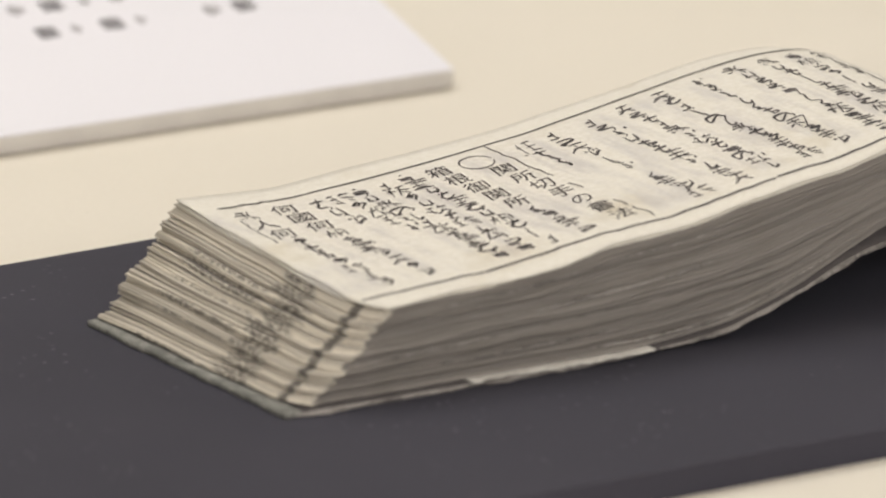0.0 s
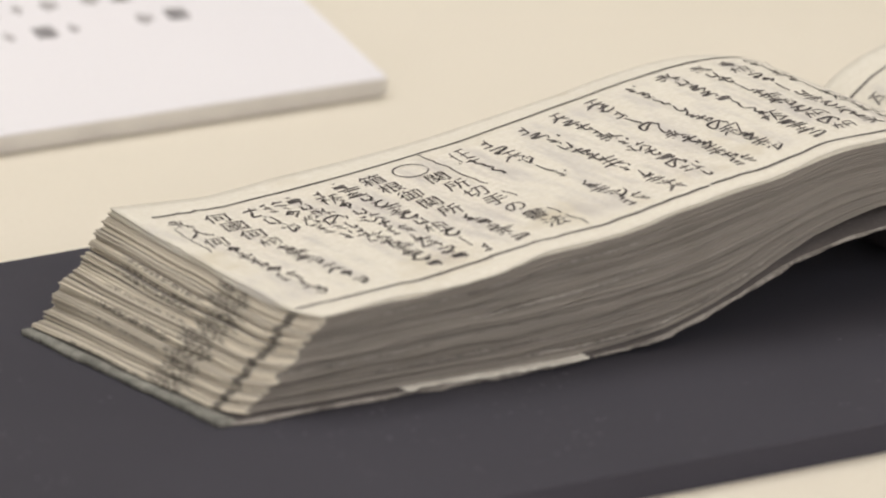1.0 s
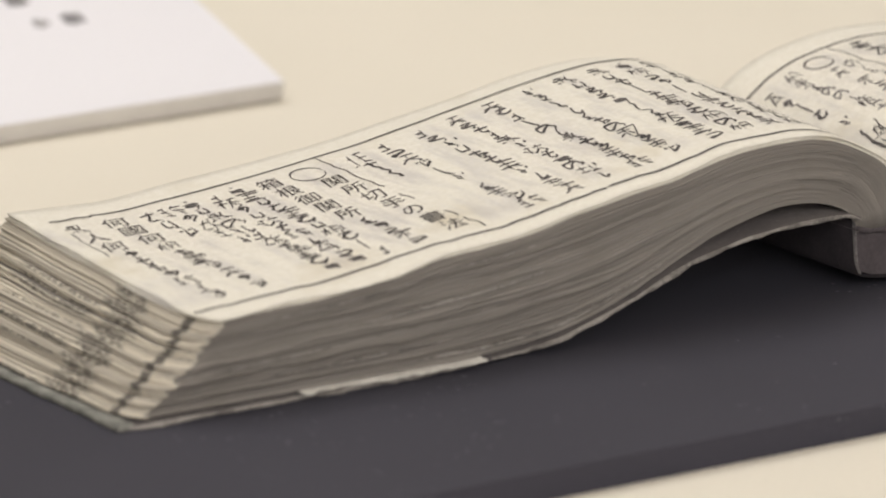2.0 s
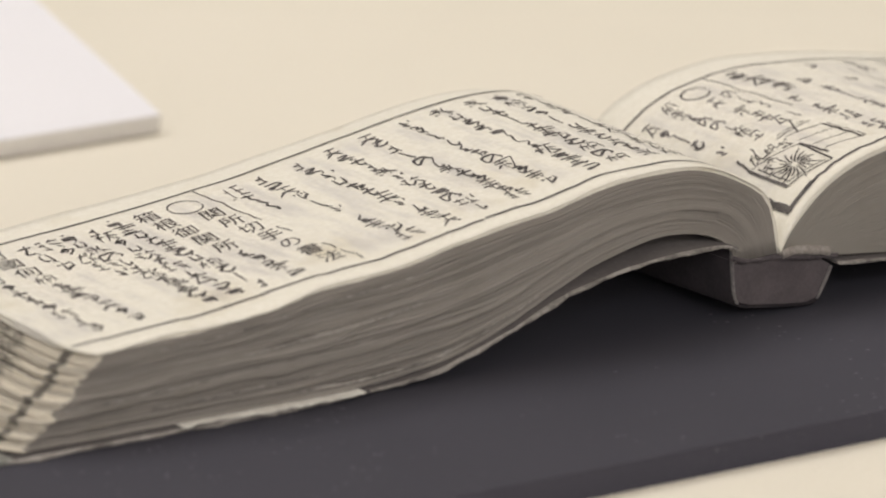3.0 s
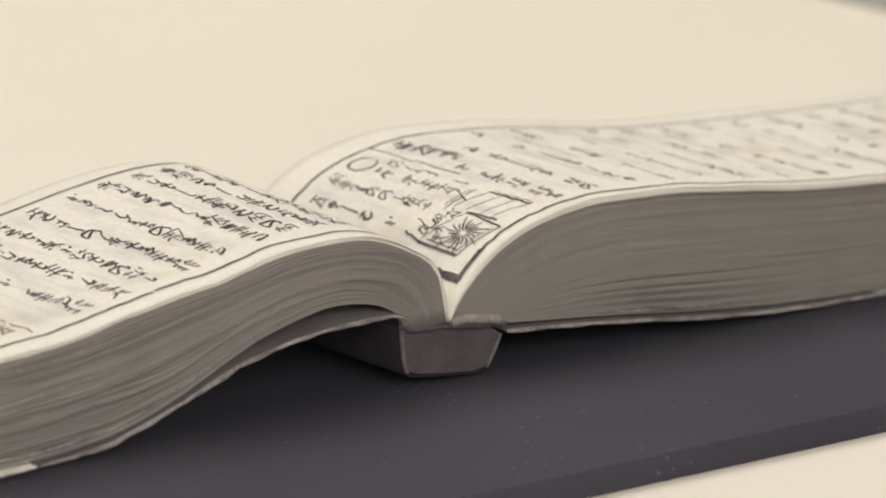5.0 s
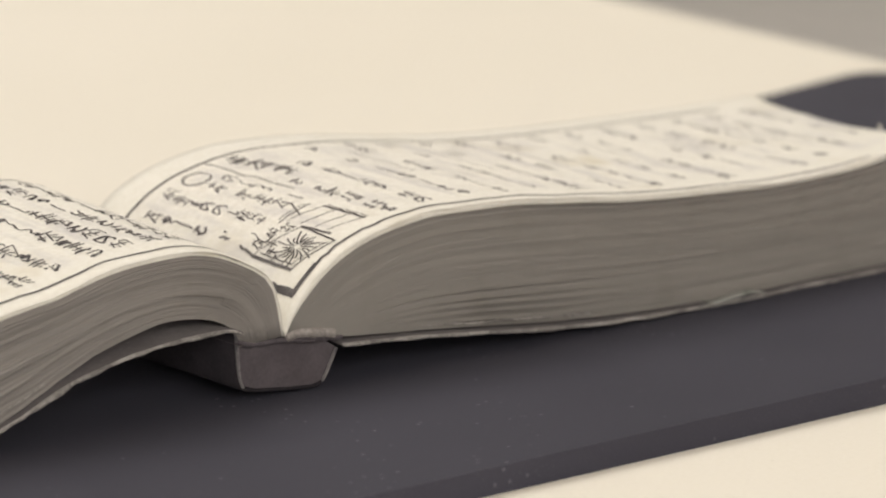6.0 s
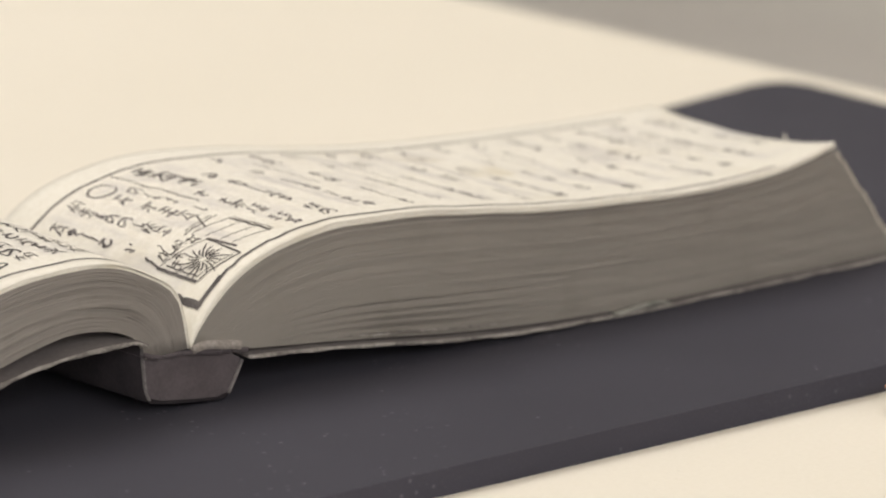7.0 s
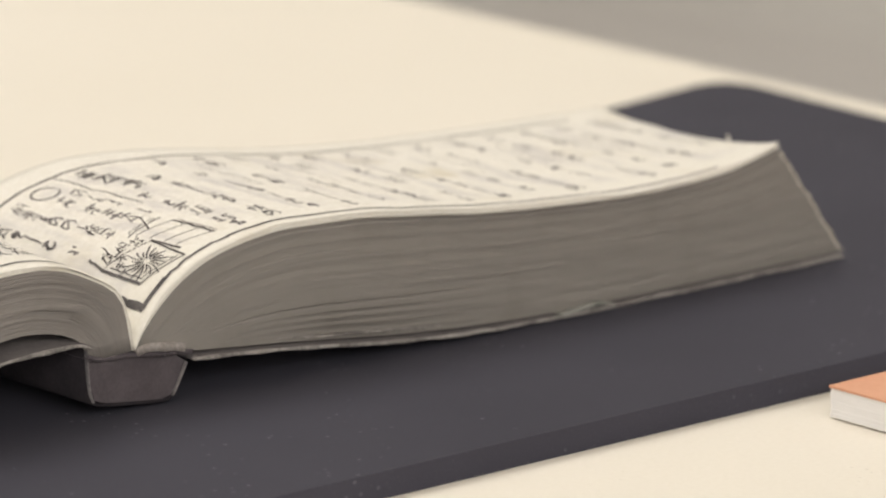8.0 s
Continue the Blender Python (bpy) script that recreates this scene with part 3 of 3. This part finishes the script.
def text_column(page, x0, y0, x1, y1, seed, marks, w=0.0053, ink=None, width=0.0005):
    """A column of worn print that cannot be read. marks: o loose, x close, l a long sweep, a dot a gap, from the top down."""
    bm = bmesh.new()
    rnd = random.Random(seed)
    run = {"l": 1.5, "x": 1.1, ".": 0.8}
    h = (y0 - y1) / sum(run.get(m, 1.0) for m in marks)
    down, tail = 0.0, None
    for m in marks:
        tall = run.get(m, 1.0) * h
        f = (down + tall / 2) / (y0 - y1)
        x, y = x0 + (x1 - x0) * f + rnd.uniform(-0.0003, 0.0003), y0 - down - tall / 2
        down += tall
        if m == ".":
            tail = None
            continue
        close = m == "x"
        end = brush_mark(bm, x, y, w * (rnd.uniform(0.9, 1.05) if close else rnd.uniform(0.75, 1.0)), tall * rnd.uniform(0.96, 1.1), rnd, CLOSE if close else SWEEP if m == "l" else LOOSE, width * (0.70 if close else 1.05))
        if tail and not close and rnd.random() < 0.45:
            ribbon(bm, bent(tail, (x + 0.1 * w, y + tall * 0.45), (x, y + tall * 0.32)), width * 0.6)
        tail = end
    return part("text_column", bm, ink or INK, page)


def glyphs(page, chars, x, y0, y1, size, x1=None):
    """Characters that can be read, one below the other, laid on the curved page."""
    bm = bmesh.new()
    step = (y0 - y1) / len(chars)
    for i, ch in enumerate(chars):
        cu = bpy.data.curves.new("glyph", "FONT")
        cu.body, cu.size, cu.align_x, cu.align_y = ch, 1.0, "CENTER", "CENTER"
        cu.resolution_u = 2
        cu.offset = 0.0
        ob = new("glyph", cu)
        me = ob.evaluated_get(bpy.context.evaluated_depsgraph_get()).to_mesh()
        cx, cy = x + ((x1 or x) - x) * (i + 0.5) / len(chars), y0 - step * (i + 0.5)
        co = [v.co.copy() for v in me.vertices]
        mx, my = (min(c.x for c in co) + max(c.x for c in co)) / 2, (min(c.y for c in co) + max(c.y for c in co)) / 2
        verts = [bm.verts.new(page_point(cx + (c.x - mx + 0.15 * (c.y - my)) * size, cy + (c.y - my) * step * 0.95, LIFT)) for c in co]
        for f in me.polygons:
            try:
                bm.faces.new([verts[k] for k in f.vertices])
            except ValueError:
                pass
        ob.evaluated_get(bpy.context.evaluated_depsgraph_get()).to_mesh_clear()
        bpy.data.objects.remove(ob)
        bpy.data.curves.remove(cu)
    return part("text_column", bm, INK, page)


def rule(page, runs, width, ink=None, name="border_line", wander=0.0005):
    bm = bmesh.new()
    for k, (a, b) in enumerate(runs):
        ribbon(bm, line_points(a, b, 0.0012, wander, k + a[0] * 700), width, False)
    return part(name, bm, ink or INK, page)


# first page
rule(PAGE_LEFT, [((0.0195, 0.0572), (0.0300, 0.0580)), ((0.0300, 0.0580), (0.1500, 0.0565))], 0.0006)
rule(PAGE_LEFT, [((0.0167, 0.0048), (0.0560, 0.0056)), ((0.0560, 0.0056), (0.1000, 0.0042)), ((0.1000, 0.0042), (0.1490, 0.0032))], 0.0007)
rule(PAGE_LEFT, [((0.1492, 0.0032), (0.1500, 0.0565))], 0.0007)
rule(PAGE_LEFT, [((0.0739, 0.0572), (0.0747, 0.0359)), ((0.0749, 0.0311), (0.0753, 0.0272)), ((0.0760, 0.0186), (0.0764, 0.0145)), ((0.0765, 0.0135), (0.0771, 0.0074))], 0.00028, name="column_rule")
rule(PAGE_LEFT, [((0.0197, 0.0500), (0.0198, 0.0369))], 0.0003, PALE_INK, "column_rule")
glyphs(PAGE_LEFT, "\u95a2\u6240\u5207\u624b\u306e\u66f8\u6cd5", 0.0700, 0.0474, 0.0095, 0.0048, 0.0736)
glyphs(PAGE_LEFT, "\u4f55\u570b\u4f55", 0.0298, 0.0552, 0.0392, 0.0054, 0.0310)
glyphs(PAGE_LEFT, "\u7bb1\u6839\u5fa1\u95a2\u6240", 0.0608, 0.0545, 0.0268, 0.0048, 0.0634)
glyphs(PAGE_LEFT, "\u4eba\u4f55", 0.0226, 0.0495, 0.0385, 0.0050, 0.0232)
for k, (xa, ya, xb, yb, marks) in enumerate([
        (0.0220, 0.0550, 0.0224, 0.0495, "x"), (0.0234, 0.0385, 0.0250, 0.0092, "ooooxoo"), (0.0308, 0.0392, 0.0338, 0.0090, "xoxoxoo"),
        (0.0368, 0.0548, 0.0380, 0.0380, "ooo"), (0.0410, 0.0545, 0.0436, 0.0290, "xoxxo"), (0.0452, 0.0545, 0.0474, 0.0085, "ooxoooxoxoo"),
        (0.0500, 0.0545, 0.0526, 0.0085, "oxooxoxoxoo"), (0.0548, 0.0550, 0.0578, 0.0085, "oxooxooxolo"), (0.0634, 0.0262, 0.0648, 0.0085, "oooxo"),
        (0.0788, 0.0540, 0.0792, 0.0470, "x"),
        (0.0852, 0.0545, 0.0882, 0.0080, "ooxolo.oxox"), (0.0932, 0.0545, 0.0964, 0.0075, "ooooooxooxx"), (0.1003, 0.0545, 0.1034, 0.0082, "xoooxoxoooxo"),
        (0.1083, 0.0545, 0.1110, 0.0075, "xoolooxooxox"), (0.1163, 0.0545, 0.1180, 0.0078, "oolooooxoxo"), (0.1243, 0.0545, 0.1268, 0.0077, "xooooloxoxo"),
        (0.1308, 0.0540, 0.1332, 0.0080, "xooloxooxox"), (0.1372, 0.0540, 0.1392, 0.0080, "oxooloxoxox"), (0.1432, 0.0540, 0.1446, 0.0080, "xoxoloxoxox")]):
    text_column(PAGE_LEFT, xa, ya, xb, yb, 40 + k, marks)

rule(PAGE_LEFT, [((0.0790, 0.0478), (0.0802, 0.0372))], 0.0006, name="text_column", wander=0.0009)


def ring(page, x, y, rx, ry, width):
    bm = bmesh.new()
    ribbon(bm, [(x + rx * math.cos(a * 0.21), y + ry * math.sin(a * 0.21)) for a in range(30)], width)
    return part("ring_mark", bm, INK, page)


ring(PAGE_LEFT, 0.0687, 0.0511, 0.0031, 0.0033, 0.00035)

# second page
rule(PAGE_RIGHT, [((0.1655, 0.0026), (0.1712, 0.0027)), ((0.1656, 0.0022), (0.1658, 0.0120))], 0.0011, wander=0.0003)
rule(PAGE_RIGHT, [((0.1700, 0.0026), (0.1850, 0.0026)), ((0.1850, 0.0026), (0.2242, 0.0022)), ((0.2242, 0.0022), (0.3060, 0.0020))], 0.0007)
rule(PAGE_RIGHT, [((0.1658, 0.0560), (0.2029, 0.0570)), ((0.2029, 0.0570), (0.3180, 0.0590))], 0.0006)
rule(PAGE_RIGHT, [((0.1656, 0.0024), (0.1658, 0.0560))], 0.0007)
rule(PAGE_RIGHT, [((0.1866, 0.0560), (0.1877, 0.0300))], 0.0003, PALE_INK, "column_rule")
ring(PAGE_RIGHT, 0.1812, 0.0512, 0.0026, 0.0028, 0.0004)
text_column(PAGE_RIGHT, 0.1703, 0.0520, 0.1703, 0.0270, 61, "xolo.o", w=0.0026, width=0.00045, ink=WORN_INK)
text_column(PAGE_RIGHT, 0.1751, 0.0535, 0.1760, 0.0240, 62, "xxooooxx", w=0.0032, width=0.00042, ink=WORN_INK)
text_column(PAGE_RIGHT, 0.1806, 0.0470, 0.1820, 0.0240, 63, "x.xxx", w=0.0040, ink=WORN_INK)
text_column(PAGE_RIGHT, 0.1845, 0.0480, 0.1852, 0.0250, 64, "ooo.o", w=0.0030, width=0.00036, ink=WORN_INK)
text_column(PAGE_RIGHT, 0.1912, 0.0545, 0.1948, 0.0385, 65, "xxx", w=0.0060, width=0.0007)
text_column(PAGE_RIGHT, 0.1907, 0.0350, 0.1907, 0.0050, 66, "o.oxx.xo", w=0.0048, ink=WORN_INK)
text_column(PAGE_RIGHT, 0.2001, 0.0450, 0.1995, 0.0055, 67, "o.olxo.xo", w=0.0048, ink=WORN_INK)
for k, marks in enumerate(("o..o.loloo", "oo..oo.olo", "x.o..oolo.", "o.x..oloox", "o..o.x..oo", "oo..x.oolo", "x..o.lo.o.", "o.oo..oolo", "xo..o.ol..", "o.x.oo..lo", "xoolo.o.o.", "o.xooloo..")):
    x = 0.2095 + 0.0093 * k
    text_column(PAGE_RIGHT, x, 0.0555, x + 0.0005, 0.0065, 80 + k, marks, w=0.0042, width=0.00044, ink=WORN_INK)
    if k % 2:
        rule(PAGE_RIGHT, [((x - 0.0046, 0.0480), (x - 0.0044, 0.0280))], 0.0002, PALE_INK, "column_rule")
text_column(PAGE_RIGHT, 0.3212, 0.0555, 0.3208, 0.0200, 96, "xoo.olo", w=0.0042, width=0.00044, ink=WORN_INK)


def drawing(page):
    """The small woodcut: a lattice box with a burst of petals, worn strokes beside it, and a gate of straight strokes behind."""
    bm = bmesh.new()
    a, b, c, d = (0.1690, 0.0186), (0.1688, 0.0072), (0.1766, 0.0042), (0.1774, 0.0150)
    for p, q, w in ((a, b, 0.0005), (b, c, 0.0003), (c, d, 0.0004), (d, a, 0.0002), ((0.1698, 0.0172), (0.1696, 0.0080), 0.0002), ((0.1696, 0.0080), (0.1760, 0.0054), 0.00022)):
        ribbon(bm, line_points(p, q, 0.0008, 0.00016, w * 9000), w, False)
    mid = (0.1728, 0.0104)
    for k in range(20):
        t = k * math.tau / 20
        r0, r1 = 0.16 + 0.14 * (k % 2), 0.75 + 0.24 * (k % 3)
        ribbon(bm, bent((mid[0] + 0.0036 * r0 * math.cos(t), mid[1] + 0.0045 * r0 * math.sin(t)), (mid[0] + 0.002 * math.cos(t + 0.25), mid[1] + 0.0027 * math.sin(t + 0.25)), (mid[0] + 0.0036 * r1 * math.cos(t), mid[1] + 0.0045 * r1 * math.sin(t))), 0.00028)
    for p, q, w in (((0.1850, 0.0182), (0.1854, 0.0066), 0.0005), ((0.1858, 0.0180), (0.1862, 0.0068), 0.0002), ((0.1848, 0.0180), (0.1776, 0.0196), 0.00022), ((0.1852, 0.0070), (0.1784, 0.0090), 0.00022), ((0.1846, 0.0146), (0.1778, 0.0160), 0.00022), ((0.1848, 0.0106), (0.1782, 0.0122), 0.00022),
                    ((0.1846, 0.0214), (0.1764, 0.0206), 0.0003), ((0.1838, 0.0222), (0.1772, 0.0216), 0.0002), ((0.1826, 0.0246), (0.1800, 0.0190), 0.0003), ((0.1700, 0.0235), (0.1689, 0.0180), 0.0004), ((0.1776, 0.0150), (0.1778, 0.0070), 0.0005), ((0.1728, 0.0236), (0.1716, 0.0190), 0.0002)):
        ribbon(bm, line_points(p, q, 0.0008, 0.0003, p[0] * 5000), w, False)
    rnd = random.Random(77)
    for x, y in ((0.1712, 0.0200), (0.1740, 0.0192), (0.1722, 0.0168), (0.1762, 0.0178), (0.1706, 0.0150)):
        brush_mark(bm, x, y, 0.0024, 0.0034, rnd, CLOSE, 0.00028)
    return part("woodcut", bm, INK, page, "small black line drawing of a lattice box and gate")


drawing(PAGE_RIGHT)


# ---- caption board behind the book ----
def caption_board():
    sign = thing("caption_board", (0.1567, 0.1970, TABLE), "white foam-core caption board tilted towards the viewer, printed black", "sign")
    sign.rotation_euler = (radians(17.5), 0, 0)
    w, d, t = 0.21, 0.148, 0.0042
    part("panel", box_bm(-w, 0, 0, d, 0.0002, t, 0.0003), SIGN_CORE, sign, "pale grey foam core")
    part("face", box_bm(-w + 0.0002, -0.0002, 0.0002, d - 0.0002, t, t + 0.0003), SIGN_FACE, sign, "matt white printed paper face")
    rnd = random.Random(31)
    for y, words in ((0.0350, ((-0.1010, 2), (-0.0757, 3), (-0.0690, 1), (-0.0608, 3), (-0.0540, 1), (-0.0375, 2), (-0.0300, 3))), (0.0450, ((-0.0990, 3), (-0.0776, 2), (-0.0695, 3), (-0.0620, 1), (-0.0545, 2), (-0.0450, 2), (-0.0380, 3))), (0.0550, ((-0.1000, 3), (-0.0900, 2), (-0.0780, 3), (-0.0700, 2), (-0.0600, 3), (-0.0500, 3), (-0.0400, 2)))):
        for x, weight in words:
            bm = bmesh.new()
            w1, h1 = 0.0013 + 0.0011 * weight, 0.0028 + 0.0005 * weight
            for k in range(weight):
                yy = y + (k - (weight - 1) / 2) * h1 / 3
                bmesh.ops.create_cube(bm, size=1, matrix=Matrix.LocRotScale((x, yy, t + 0.0004), None, (w1, h1 * 0.2, 0.0003)))
            bmesh.ops.create_cube(bm, size=1, matrix=Matrix.LocRotScale((x + w1 * rnd.uniform(-0.2, 0.2), y, t + 0.00041), None, (w1 * 0.25, h1, 0.0003)))
            part("word_bar", bm, SIGN_INK if weight > 2 else FAINT_INK, sign)
    sin, cos = math.sin(radians(17.5)), math.cos(radians(17.5))
    bm = bmesh.new()
    y1 = 0.120
    for x in (-0.12, -0.116):
        for y, z in ((y1 * cos, 0.0), (y1 * cos, y1 * sin - 0.0002), (0.02 * cos, 0.0), (0.02 * cos, 0.02 * sin - 0.0002)):
            bm.verts.new((x, y * cos + z * sin, -y * sin + z * cos))
    bm.verts.ensure_lookup_table()
    v = bm.verts
    for f in ((0, 1, 3, 2), (4, 6, 7, 5), (0, 4, 5, 1), (2, 3, 7, 6), (1, 5, 7, 3), (0, 2, 6, 4)):
        bm.faces.new([v[k] for k in f])
    part("prop", bm, SIGN_CORE, sign, "foam-core wedge that holds up the board")
    return sign


caption_board()


# ---- orange booklet in front of the board ----
def booklet():
    b = thing("booklet", (0.2636, -0.0734, TABLE), "thin white booklet with an orange cover on the table", "booklet")
    w, d = 0.105, 0.150
    for k in range(7):
        z = 0.0004 + k * 0.00077
        e = (k * 37 % 5) * 0.00003
        part("leaf", box_bm(e, w - 0.0006 + e, -d + 0.0006, -e, z, z + 0.00076), WHITE_LEAF, b)
    part("cover", box_bm(0.0010, w - 0.0010, -d + 0.0010, -0.0010, 0.0, 0.0004), WHITE_LEAF, b, "white back cover")
    part("cover", box_bm(-0.0002, w, -d, 0.0002, 0.0058, 0.0063, 0.0001), ORANGE, b, "orange front cover")
    return b


booklet()


# ---- loose fibre at the far rim of the second page ----
def fibre():
    ob = mesh_object("paper_fibre", strip_bm([(0.0, 0.0), (0.0006, 0.0010), (0.0002, 0.0019)], 0, 0.0006, 0.00025, 3.0, 0.0001, 10), FRAY, True)
    p = page_point(0.318, 0.016, 0.0002)
    ob.location = (p.x + 0.0040, p.y - 0.0014, BOARD + p.z)
    return tagged(ob, "tiny pale paper fibre standing on the page rim", "fibre")


fibre()
